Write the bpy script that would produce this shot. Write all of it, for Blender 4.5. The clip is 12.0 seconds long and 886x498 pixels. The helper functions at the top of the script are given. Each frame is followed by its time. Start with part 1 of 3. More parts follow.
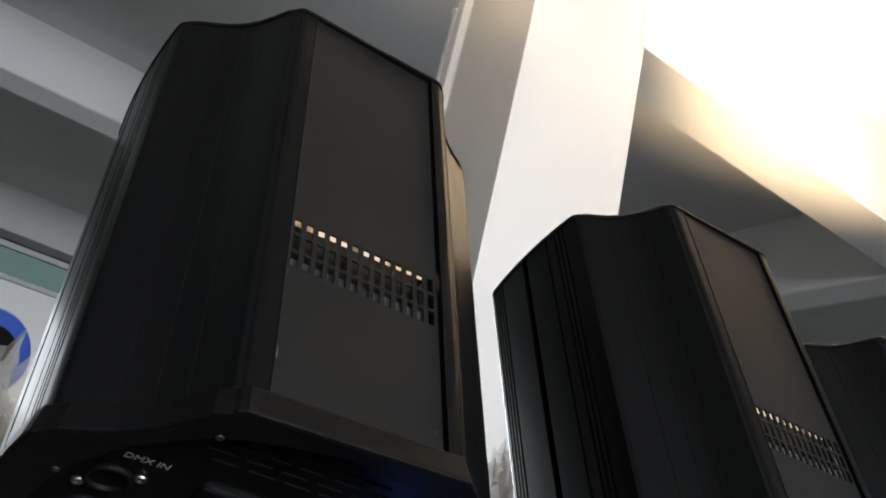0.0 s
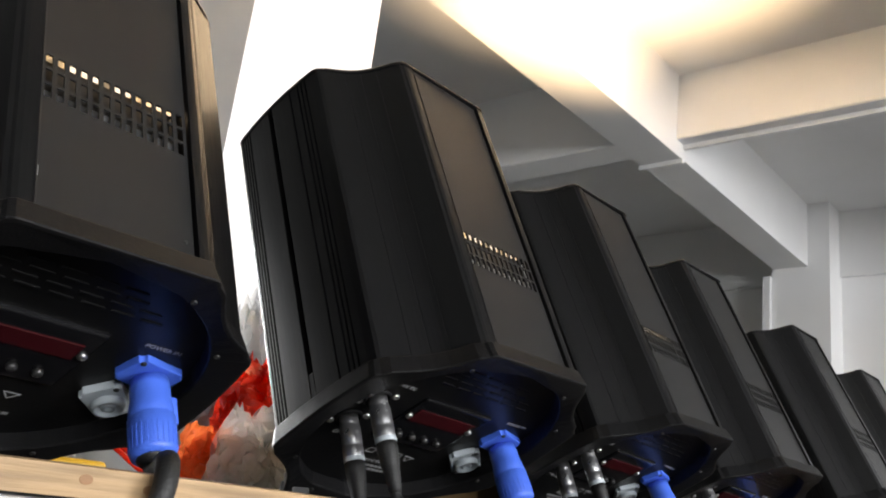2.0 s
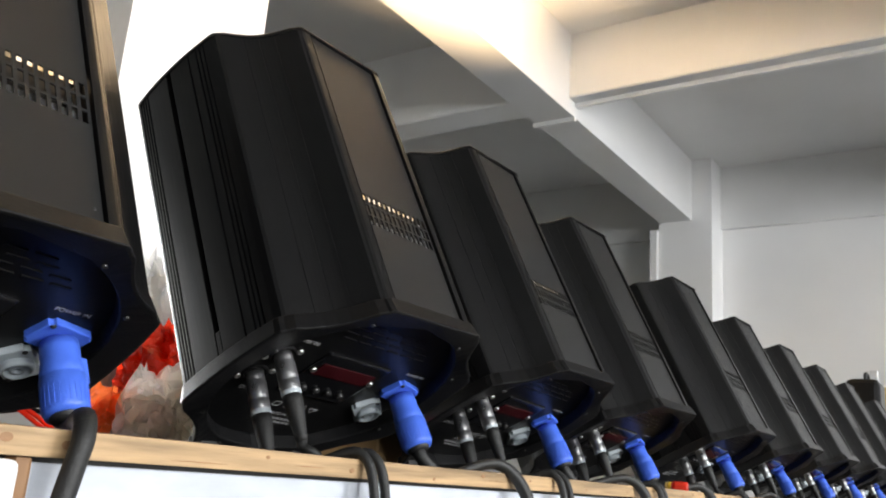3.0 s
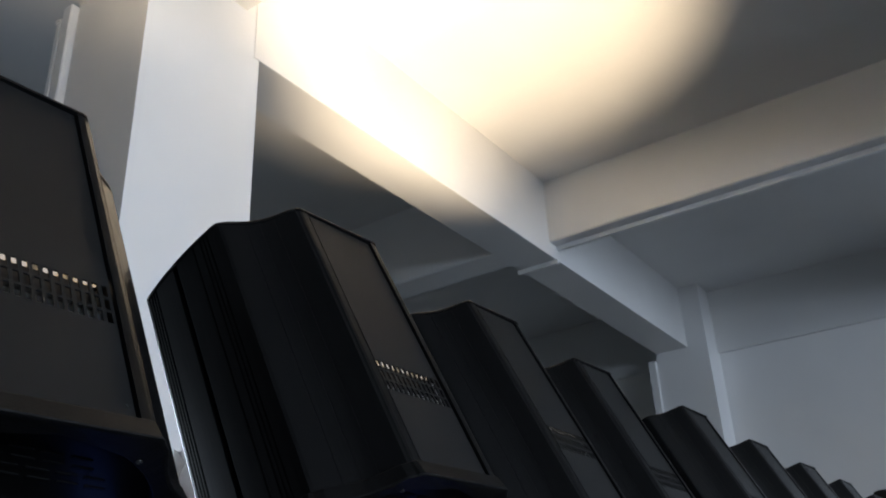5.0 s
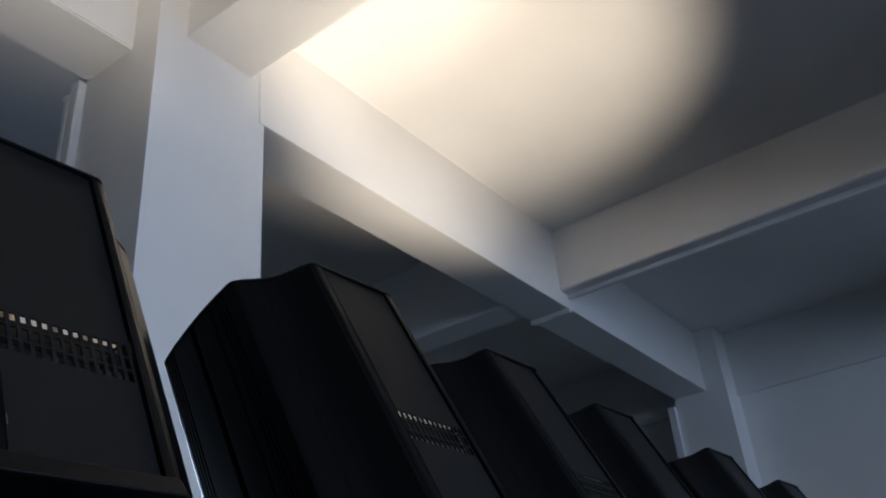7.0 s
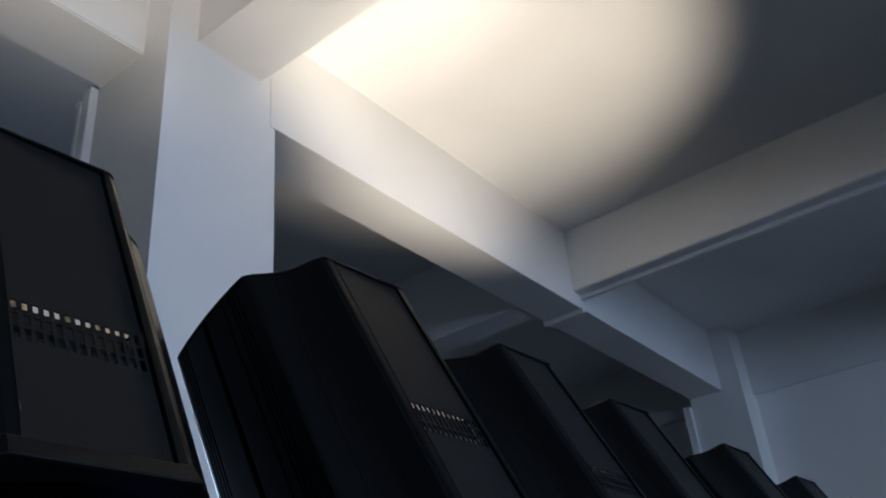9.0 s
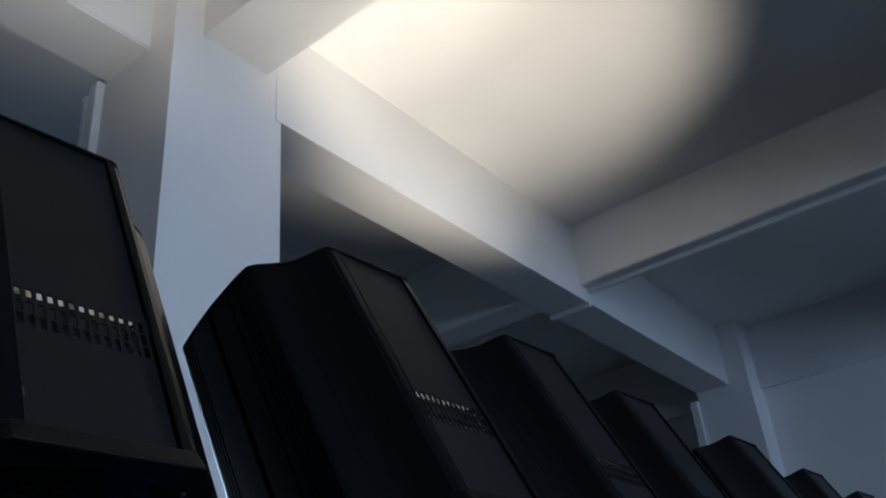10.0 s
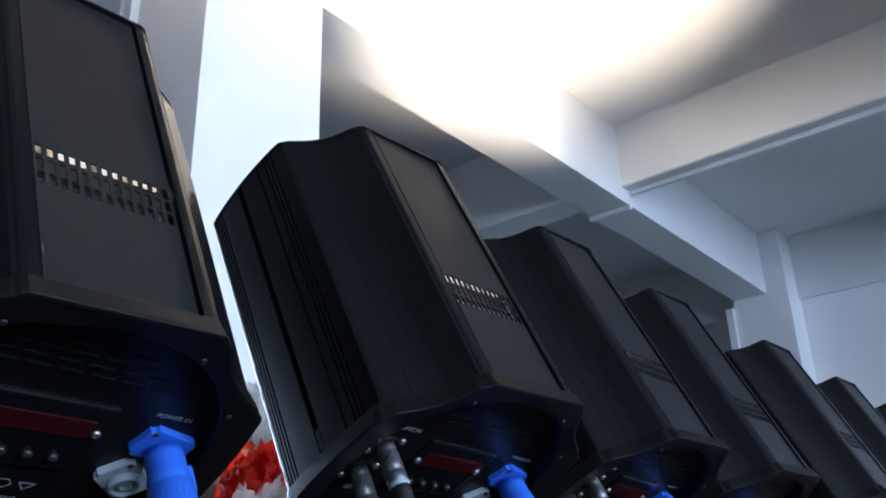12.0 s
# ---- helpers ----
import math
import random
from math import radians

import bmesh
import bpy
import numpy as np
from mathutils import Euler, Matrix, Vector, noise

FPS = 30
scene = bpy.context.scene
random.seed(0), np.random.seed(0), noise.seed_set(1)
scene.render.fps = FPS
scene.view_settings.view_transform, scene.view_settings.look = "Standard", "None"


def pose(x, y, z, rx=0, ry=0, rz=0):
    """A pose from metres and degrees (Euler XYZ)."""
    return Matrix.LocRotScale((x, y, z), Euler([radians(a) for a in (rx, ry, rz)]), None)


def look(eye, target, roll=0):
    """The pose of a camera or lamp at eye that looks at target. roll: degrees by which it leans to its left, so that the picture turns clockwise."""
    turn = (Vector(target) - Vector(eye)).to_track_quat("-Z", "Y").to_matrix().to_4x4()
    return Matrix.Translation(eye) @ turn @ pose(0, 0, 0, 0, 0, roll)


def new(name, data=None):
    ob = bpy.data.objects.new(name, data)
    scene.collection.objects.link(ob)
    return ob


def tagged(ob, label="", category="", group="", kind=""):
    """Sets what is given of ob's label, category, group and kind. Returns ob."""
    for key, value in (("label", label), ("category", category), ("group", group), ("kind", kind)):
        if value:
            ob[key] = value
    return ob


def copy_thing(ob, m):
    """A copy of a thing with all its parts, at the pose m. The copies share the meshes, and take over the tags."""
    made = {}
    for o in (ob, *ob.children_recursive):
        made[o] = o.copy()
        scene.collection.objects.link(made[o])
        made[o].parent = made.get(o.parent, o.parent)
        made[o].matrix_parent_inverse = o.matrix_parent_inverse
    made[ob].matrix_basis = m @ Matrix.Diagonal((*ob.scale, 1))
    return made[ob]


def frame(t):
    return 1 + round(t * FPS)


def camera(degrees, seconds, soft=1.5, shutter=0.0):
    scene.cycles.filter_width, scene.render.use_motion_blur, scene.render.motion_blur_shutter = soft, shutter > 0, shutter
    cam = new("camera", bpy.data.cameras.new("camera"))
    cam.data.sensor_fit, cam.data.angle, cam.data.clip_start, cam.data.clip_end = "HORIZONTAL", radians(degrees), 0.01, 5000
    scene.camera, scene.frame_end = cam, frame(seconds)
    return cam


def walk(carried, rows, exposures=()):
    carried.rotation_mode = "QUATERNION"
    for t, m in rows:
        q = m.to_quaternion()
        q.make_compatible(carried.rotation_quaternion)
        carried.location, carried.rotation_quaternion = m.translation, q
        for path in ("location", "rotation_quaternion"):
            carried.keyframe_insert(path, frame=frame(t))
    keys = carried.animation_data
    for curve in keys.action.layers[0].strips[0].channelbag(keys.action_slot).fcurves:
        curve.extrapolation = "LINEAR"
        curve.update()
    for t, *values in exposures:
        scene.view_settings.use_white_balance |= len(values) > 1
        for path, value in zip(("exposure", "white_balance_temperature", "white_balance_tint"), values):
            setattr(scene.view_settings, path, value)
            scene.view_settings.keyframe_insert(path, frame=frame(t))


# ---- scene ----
cam = camera(54.31, 12.0, soft=2.0)
walk(cam, [
    (0, pose(-0.1041, -0.3651, 0.9412, 113.126, -12.455, -35.192)),
    (0.5, pose(-0.1103, -0.3929, 0.9480, 109.572, -13.952, -41.455)),
    (1, pose(-0.1163, -0.4080, 0.9388, 109.654, -11.736, -44.573)),
    (1.5, pose(-0.1172, -0.4088, 0.8985, 108.934, -7.122, -46.063)),
    (2, pose(-0.1373, -0.4355, 0.8879, 107.233, -6.710, -50.311)),
    (2.5, pose(-0.1600, -0.4540, 0.8824, 105.539, -5.986, -55.354)),
    (4.3, pose(-0.1915, -0.4650, 0.8767, 110.252, 0.025, -57.747)),
    (4.5, pose(-0.1986, -0.4637, 0.8744, 113.530, 1.604, -56.265)),
    (5, pose(-0.1961, -0.4574, 0.8736, 115.249, 2.406, -54.945)),
    (5.5, pose(-0.1933, -0.4551, 0.8725, 115.814, 2.828, -54.301)),
    (6, pose(-0.1947, -0.4516, 0.8740, 117.613, 3.317, -53.672)),
    (6.5, pose(-0.1962, -0.4534, 0.8658, 118.853, 4.083, -53.194)),
    (7, pose(-0.1952, -0.4480, 0.8663, 119.094, 4.727, -53.106)),
    (9, pose(-0.1886, -0.4435, 0.8560, 119.466, 4.958, -52.029)),
    (9.5, pose(-0.1853, -0.4435, 0.8561, 119.331, 4.958, -51.723)),
    (10, pose(-0.1840, -0.4421, 0.8518, 119.169, 4.834, -51.590)),
    (10.5, pose(-0.1802, -0.4408, 0.8532, 118.689, 4.541, -51.383)),
    (11, pose(-0.1742, -0.4369, 0.8508, 118.132, 4.028, -51.122)),
    (11.5, pose(-0.1668, -0.4331, 0.8486, 116.471, 3.004, -50.747)),
    (12, pose(-0.1596, -0.4306, 0.8482, 112.506, 1.666, -50.186)),
], exposures=[(0.0, 0.3, 8300, 16), (0.5, 0.3, 8300, 16), (1.5, 0.7, 8700, 17), (2.0, 1.05, 9000, 19), (2.5, 1.15, 9000, 18), (4.3, 0.65, 9200, 17), (4.5, 0.4, 8800, 18), (5.0, -0.35, 7000, 14), (5.5, -0.7, 6650, 15), (6.5, -1.2, 6250, 15), (9.0, -1.22, 5900, 14), (10.0, -1.4, 5650, 12), (11.0, -1.4, 5400, 12), (11.5, -1.0, 5450, 12), (12.0, 0.45, 5900, 15)])

# ---- light: daylight through the windows, lit fixtures that shine on the ceiling, an added fill ----
world = bpy.data.worlds.new("world")
scene.world = world
world.use_nodes = True
sky = world.node_tree.nodes.new("ShaderNodeTexSky")
sky.sky_type, sky.sun_disc = "NISHITA", False
sky.sun_elevation, sky.sun_rotation = radians(50), radians(20)
world.node_tree.links.new(sky.outputs[0], world.node_tree.nodes["Background"].inputs[0])
world.node_tree.nodes["Background"].inputs[1].default_value = 0.06


def lamp(name, kind, m, energy, color):
    data = bpy.data.lights.new(name, kind)
    data.energy, data.color = energy, color
    ob = new(name, data)
    ob.matrix_world = m
    return ob


def window_light(name, m, sx, sy, energy, spread=120):
    ob = lamp(name, "AREA", m, energy, (0.62, 0.79, 1.0))
    ob.data.shape, ob.data.size, ob.data.size_y, ob.data.spread = "RECTANGLE", sx, sy, radians(spread)


sun = lamp("sun", "SUN", look((0, 0, 10), (1.5, 4, 0)), 1.0, (1, 0.95, 0.88))
sun.data.angle = radians(0.5)
window_light("sky_front_a", look((-2.0, -7.92, 2.0), (0.2, 1.5, 2.1)), 3.6, 1.9, 105)
window_light("sky_front_b", look((2.6, -7.92, 2.0), (1.8, 1.5, 2.0)), 3.6, 1.9, 190)
window_light("sky_end", look((6.36, -1.0, 1.9), (0, -1.0, 1.75)), 2.2, 1.9, 7)
window_light("sky_back", look((-0.7, 7.48, 1.75), (-0.2, 0.4, 1.2)), 3.0, 1.5, 13, 70)
# added fill lamp that brightens the bags from behind
window_light("bag_fill", look((2.2, 7.48, 1.75), (0.55, 0.42, 1.0)), 2.2, 1.5, 28, 50)

# the lit fixture's beam: from its lens up to the slab beside the long beam
BEAM_FROM, BEAM_TO = Vector((2.045, 0.25, 1.285)), Vector((2.44, 1.02, 3.4))
spot = lamp("fixture_beam", "SPOT", look(BEAM_FROM, BEAM_TO), 540, (1.0, 0.84, 0.60))
spot.data.spot_size, spot.data.spot_blend, spot.data.shadow_soft_size = radians(58), 0.75, 0.05

# the fixture beside it throws a narrower pool next to the pillar
CORE_FROM, CORE_TO = Vector((1.61, 0.255, 1.285)), Vector((1.70, 1.10, 3.4))
core_beam = lamp("fixture_beam_core", "SPOT", look(CORE_FROM, CORE_TO), 330, (1.0, 0.85, 0.62))
core_beam.data.spot_size, core_beam.data.spot_blend, core_beam.data.shadow_soft_size = radians(38), 1.0, 0.05


# the first fixture of the row is lit too and throws its light into the side bay
SIDE_FROM, SIDE_TO = Vector((0.10, 0.275, 1.285)), Vector((0.72, 1.28, 3.4))
side_beam = lamp("fixture_beam_side", "SPOT", look(SIDE_FROM, SIDE_TO), 420, (1.0, 0.86, 0.64))
side_beam.data.spot_size, side_beam.data.spot_blend, side_beam.data.shadow_soft_size = radians(48), 1.0, 0.05


# ---- materials ----
def material(name, color, rough=0.6, metal=0.0, vary=0.15, scale=6.0, bump=0.0, bump_scale=150.0, stretch=(1, 1, 1), spec=0.5):
    mat = bpy.data.materials.new(name)
    mat.use_nodes = True
    nt = mat.node_tree
    n, ln = nt.nodes, nt.links
    b = n["Principled BSDF"]
    b.inputs["Metallic"].default_value = metal
    b.inputs["Specular IOR Level"].default_value = spec
    tc, mp = n.new("ShaderNodeTexCoord"), n.new("ShaderNodeMapping")
    mp.inputs["Scale"].default_value = stretch
    ln.new(tc.outputs["Object"], mp.inputs["Vector"])
    big, fine = n.new("ShaderNodeTexNoise"), n.new("ShaderNodeTexNoise")
    big.inputs["Scale"].default_value, big.inputs["Detail"].default_value = scale, 6
    fine.inputs["Scale"].default_value, fine.inputs["Detail"].default_value = bump_scale, 4
    ln.new(mp.outputs[0], big.inputs["Vector"]), ln.new(mp.outputs[0], fine.inputs["Vector"])
    ramp = n.new("ShaderNodeValToRGB")
    lo, hi = 1 - vary, 1 + vary
    ramp.color_ramp.elements[0].position, ramp.color_ramp.elements[1].position = 0.3, 0.7
    ramp.color_ramp.elements[0].color = (*[c * lo for c in color], 1)
    ramp.color_ramp.elements[1].color = (*[min(c * hi, 0.95) for c in color], 1)
    ln.new(big.outputs["Fac"], ramp.inputs[0])
    ln.new(ramp.outputs[0], b.inputs["Base Color"])
    rr = n.new("ShaderNodeMapRange")
    rr.inputs["To Min"].default_value, rr.inputs["To Max"].default_value = max(rough - 0.1, 0.03), min(rough + 0.12, 1)
    ln.new(fine.outputs["Fac"], rr.inputs[0]), ln.new(rr.outputs[0], b.inputs["Roughness"])
    if bump:
        bp = n.new("ShaderNodeBump")
        bp.inputs["Strength"].default_value, bp.inputs["Distance"].default_value = bump, 0.002
        ln.new(fine.outputs["Fac"], bp.inputs["Height"]), ln.new(bp.outputs[0], b.inputs["Normal"])
    return mat


white_paint = material("white_paint", (0.74, 0.74, 0.74), 0.6, 0, 0.045, 1.3, 0.12, 60)
wall_paint = material("wall_paint", (0.79, 0.79, 0.79), 0.6, 0, 0.05, 0.9, 0.15, 50)
# wall tone darkened so that the housings' left faces reflect less light
dim_reflection_grey = material("dim_reflection_grey", (0.16, 0.19, 0.18), 0.7, 0, 0.1, 1.1, 0.15, 50)
pvc_white = material("pvc_white", (0.8, 0.8, 0.8), 0.35, 0, 0.05, 8)
black_metal = material("black_metal", (0.0050, 0.0050, 0.0053), 0.34, 0, 0.25, 30, 0.04, 420, stretch=(1, 1, 0.08), spec=0.2)
black_panel = material("black_panel", (0.0075, 0.0075, 0.0079), 0.5, 0, 0.2, 7, 0.3, 1400, spec=0.3)
black_plastic = material("black_plastic", (0.006, 0.006, 0.0065), 0.46, 0, 0.2, 20, 0.2, 700, spec=0.14)
black_gloss = material("black_gloss", (0.006, 0.006, 0.007), 0.15, 0, 0.2, 20)
cavity_black = material("cavity_black", (0.008, 0.008, 0.008), 0.8, 0, 0.1, 20)
rubber = material("rubber", (0.011, 0.011, 0.011), 0.55, 0, 0.25, 30, 0.3, 500)
dark_nickel = material("dark_nickel", (0.05, 0.05, 0.05), 0.3, 0.6, 0.12, 60)
chrome = material("chrome", (0.42, 0.42, 0.43), 0.3, 0.9, 0.04, 12)
nickel = material("nickel", (0.58, 0.57, 0.55), 0.3, 1.0, 0.12, 60)
blue_plastic = material("blue_plastic", (0.04, 0.15, 0.68), 0.38, 0, 0.08, 25, 0.15, 500)
grey_plastic = material("grey_plastic", (0.42, 0.47, 0.5), 0.35, 0, 0.08, 25, 0.1, 500)
display_red = material("display_red", (0.04, 0.004, 0.006), 0.12, 0, 0.15, 20)
print_white = material("print_white", (0.28, 0.28, 0.28), 0.5, 0, 0.05, 50)
pine = material("pine", (0.42, 0.265, 0.14), 0.6, 0, 0.45, 7, 0.4, 30, stretch=(1, 16, 16))
dark_wood = material("dark_wood", (0.3, 0.15, 0.07), 0.6, 0, 0.3, 8, 0.3, 60, stretch=(6, 6, 1))
white_board = material("white_board", (0.5, 0.54, 0.6), 0.5, 0, 0.22, 9, 0.3, 60, stretch=(1, 1, 2.5))
concrete = material("concrete", (0.11, 0.11, 0.106), 0.8, 0, 0.2, 2, 0.3, 40)
yellow_plastic = material("yellow_plastic", (0.8, 0.42, 0.03), 0.4, 0, 0.15, 12)
card = material("card", (0.42, 0.27, 0.13), 0.75, 0, 0.12, 12, 0.2, 120)
grey_cloth = material("grey_cloth", (0.5, 0.52, 0.54), 0.5, 0, 0.2, 10)
brick_red = material("brick_red", (0.34, 0.13, 0.09), 0.8, 0, 0.3, 9, 0.4, 50)
mortar = material("mortar", (0.5, 0.46, 0.42), 0.85, 0, 0.15, 12)
alu = material("alu", (0.6, 0.61, 0.62), 0.35, 1.0, 0.1, 20)
ground_mat = material("ground_mat", (0.18, 0.18, 0.17), 0.9, 0, 0.25, 0.6, 0.3, 20)


def film_material(name, color, clear, rough):
    """Thin plastic film: reflects, lets light through softly, and is partly clear."""
    mat = material(name, color, rough, 0, 0.12, 14, 0.3, 90)
    nt = mat.node_tree
    b, out = nt.nodes["Principled BSDF"], nt.nodes["Material Output"]
    tl, tp = nt.nodes.new("ShaderNodeBsdfTranslucent"), nt.nodes.new("ShaderNodeBsdfTransparent")
    tl.inputs["Color"].default_value = (*color, 1)
    m1, m2 = nt.nodes.new("ShaderNodeMixShader"), nt.nodes.new("ShaderNodeMixShader")
    m1.inputs[0].default_value, m2.inputs[0].default_value = 0.5, clear
    nt.links.new(b.outputs[0], m1.inputs[1]), nt.links.new(tl.outputs[0], m1.inputs[2])
    nt.links.new(m1.outputs[0], m2.inputs[1]), nt.links.new(tp.outputs[0], m2.inputs[2])
    nt.links.new(m2.outputs[0], out.inputs[0])
    return mat


clear_film = film_material("clear_film", (0.92, 0.90, 0.86), 0.6, 0.12)
pink_film = film_material("pink_film", (0.96, 0.87, 0.74), 0.35, 0.1)
milky_film = film_material("milky_film", (0.85, 0.85, 0.85), 0.2, 0.25)
red_plastic = film_material("red_film", (0.92, 0.06, 0.03), 0.0, 0.25)
orange_film = film_material("orange_film", (0.95, 0.20, 0.06), 0.05, 0.25)
glass = bpy.data.materials.new("glass")
glass.use_nodes = True
glass.node_tree.nodes["Principled BSDF"].inputs["Transmission Weight"].default_value = 1.0
glass.node_tree.nodes["Principled BSDF"].inputs["Roughness"].default_value = 0.02
green_glass = glass.copy()
green_glass.name = "green_glass"
green_glass.node_tree.nodes["Principled BSDF"].inputs["Base Color"].default_value = (0.22, 0.36, 0.32, 1)
led_on = bpy.data.materials.new("led_on")
led_on.use_nodes = True
led_on.node_tree.nodes["Principled BSDF"].inputs["Emission Color"].default_value = (1.0, 0.84, 0.62, 1)
led_on.node_tree.nodes["Principled BSDF"].inputs["Emission Strength"].default_value = 0.7
led_noise, led_ramp = led_on.node_tree.nodes.new("ShaderNodeTexNoise"), led_on.node_tree.nodes.new("ShaderNodeValToRGB")
led_coord = led_on.node_tree.nodes.new("ShaderNodeTexCoord")
led_noise.inputs["Scale"].default_value = 90
led_ramp.color_ramp.elements[0].position, led_ramp.color_ramp.elements[0].color = 0.36, (0.2, 0.17, 0.12, 1)
led_ramp.color_ramp.elements[1].position, led_ramp.color_ramp.elements[1].color = 0.6, (1.0, 0.95, 0.88, 1)
led_ramp.color_ramp.elements.new(0.48).color = (0.95, 0.72, 0.42, 1)
led_on.node_tree.links.new(led_coord.outputs["Object"], led_noise.inputs["Vector"])
led_on.node_tree.links.new(led_noise.outputs["Fac"], led_ramp.inputs[0])
led_on.node_tree.links.new(led_ramp.outputs[0], led_on.node_tree.nodes["Principled BSDF"].inputs["Emission Color"])


# ---- mesh helpers ----
def box(bm, x0, x1, y0, y1, z0, z1):
    vs = [bm.verts.new((x, y, z)) for z in (z0, z1) for x, y in ((x0, y0), (x1, y0), (x1, y1), (x0, y1))]
    for i in ((3, 2, 1, 0), (4, 5, 6, 7), (0, 1, 5, 4), (1, 2, 6, 5), (2, 3, 7, 6), (3, 0, 4, 7)):
        bm.faces.new([vs[k] for k in i])
    return vs


def soft_box(x0, x1, y0, y1, z0, z1, bevel=0.002, seg=2):
    bm = bmesh.new()
    box(bm, x0, x1, y0, y1, z0, z1)
    bmesh.ops.bevel(bm, geom=bm.edges[:], offset=bevel, segments=seg, affect="EDGES", profile=0.6)
    return bm


def mesh_of(name, bm, mat, smooth=False):
    me = bpy.data.meshes.new(name)
    bmesh.ops.recalc_face_normals(bm, faces=bm.faces[:])
    bm.to_mesh(me)
    bm.free()
    me.materials.append(mat)
    if smooth:
        for p in me.polygons:
            p.use_smooth = True
    return me


def part(name, bm, mat, parent, label="", m=None, smooth=False):
    ob = new(name, mesh_of(name, bm, mat, smooth))
    ob.parent = parent
    if m is not None:
        ob.matrix_basis = m
    return tagged(ob, label)


def share(name, me, parent, m, label=""):
    ob = new(name, me)
    ob.parent = parent
    ob.matrix_basis = m
    return tagged(ob, label)


def thing(name, label, category, group="", kind="", m=None):
    ob = new(name)
    ob.empty_display_size = 0.05
    if m is not None:
        ob.matrix_basis = m
    return tagged(ob, label, category, group, kind)


def block(name, mat, *boxes, label="", category="", bevel=0.004):
    bm = bmesh.new()
    for b in boxes:
        box(bm, *b)
    if bevel:
        bmesh.ops.bevel(bm, geom=bm.edges[:], offset=bevel, segments=2, affect="EDGES")
    return tagged(new(name, mesh_of(name, bm, mat)), label, category, "", "structure")


def lathe(profile, seg=32):
    """A turned solid round z from (radius, z) pairs, closed at both ends."""
    bm = bmesh.new()
    rings = [[bm.verts.new((r * math.cos(2 * math.pi * i / seg), r * math.sin(2 * math.pi * i / seg), z)) for i in range(seg)] for r, z in profile]
    for a, b in zip(rings, rings[1:]):
        for i in range(seg):
            bm.faces.new((a[i], a[(i + 1) % seg], b[(i + 1) % seg], b[i]))
    bm.faces.new(rings[0][::-1]), bm.faces.new(rings[-1])
    return bm


def smooth_line(pts, per=8):
    pts = [Vector(p) for p in pts]
    ext = [2 * pts[0] - pts[1], *pts, 2 * pts[-1] - pts[-2]]
    out = []
    for i in range(1, len(ext) - 2):
        p0, p1, p2, p3 = ext[i - 1:i + 3]
        for k in range(per):
            t = k / per
            out.append(0.5 * (2 * p1 + (p2 - p0) * t + (2 * p0 - 5 * p1 + 4 * p2 - p3) * t * t + (3 * p1 - p0 - 3 * p2 + p3) * t ** 3))
    return out + [pts[-1]]


def tube(pts, r, seg=12, per=8):
    line = smooth_line(pts, per)
    bm = bmesh.new()
    up, rings = Vector((0.3, 0.2, 0.9)), []
    for i, p in enumerate(line):
        d = (line[min(i + 1, len(line) - 1)] - line[max(i - 1, 0)]).normalized()
        s = d.cross(up).normalized()
        up = s.cross(d).normalized()
        rings.append([bm.verts.new(p + r * (math.cos(2 * math.pi * k / seg) * s + math.sin(2 * math.pi * k / seg) * up)) for k in range(seg)])
    for a, b in zip(rings, rings[1:]):
        for k in range(seg):
            bm.faces.new((a[k], a[(k + 1) % seg], b[(k + 1) % seg], b[k]))
    bm.faces.new(rings[0][::-1]), bm.faces.new(rings[-1])
    return bm


def text_mesh(words, size, mat):
    cu = bpy.data.curves.new("lettering", "FONT")
    cu.body, cu.size, cu.align_x, cu.align_y, cu.extrude = words, size, "CENTER", "CENTER", 0.0002
    tmp = bpy.data.objects.new("lettering", cu)
    me = bpy.data.meshes.new_from_object(tmp)
    bpy.data.objects.remove(tmp)
    me.materials.clear()
    me.materials.append(mat)
    return me


# ---- the hall ----
CEIL, BEAM, XC, XE = 3.4, 2.918, 6.04, 6.31
block("floor", concrete, (-5, XE, -8, 7.6, -0.1, 0), bevel=0)
block("ceiling", white_paint, (-5.2, XE + 0.2, -8.2, 7.95, CEIL, CEIL + 0.15), bevel=0)
block("pillar_near", wall_paint, (1.115, 1.607, 1.546, 1.962, -0.02, CEIL + 0.02), label="white painted square concrete pillar", bevel=0)
block("pillar_end", wall_paint, (XC, XE + 0.02, 1.39, 1.80, -0.02, CEIL + 0.02), bevel=0)
block("beam_long", white_paint, (1.58, XC + 0.03, 1.543, 1.79, BEAM, CEIL + 0.02), bevel=0.002)
block("beam_side", white_paint, (-5.1, 1.15, 1.69, 1.955, 3.06, CEIL + 0.02), bevel=0.006)
# unseen beam, added to keep the front windows' daylight off the ceiling
block("ceiling_shade_beam", white_paint, (-5.1, XE + 0.05, -1.30, -1.05, 2.85, CEIL + 0.02), bevel=0.006)
block("beam_cross_near", white_paint, (1.235, 1.535, -8.1, 1.58, 3.108, CEIL + 0.02), bevel=0.002)
block("beam_cross_far", white_paint, (3.880, 4.0, -8.1, 1.58, 3.006, CEIL + 0.02), bevel=0.006)
block("beam_cross_back", white_paint, (3.64, 3.86, 1.76, 7.56, BEAM + 0.003, CEIL + 0.02), bevel=0.006)
block("beam_back", white_paint, (-5.1, 3.68, 4.4, 4.65, 3.05, CEIL + 0.02), bevel=0.006)
block("beam_back_far", white_paint, (-5.1, 3.68, 7.3, 7.55, 3.03, CEIL + 0.02), bevel=0.006)
W0, W1, WB, WT = -2.1, 0.15, 0.95, 2.86
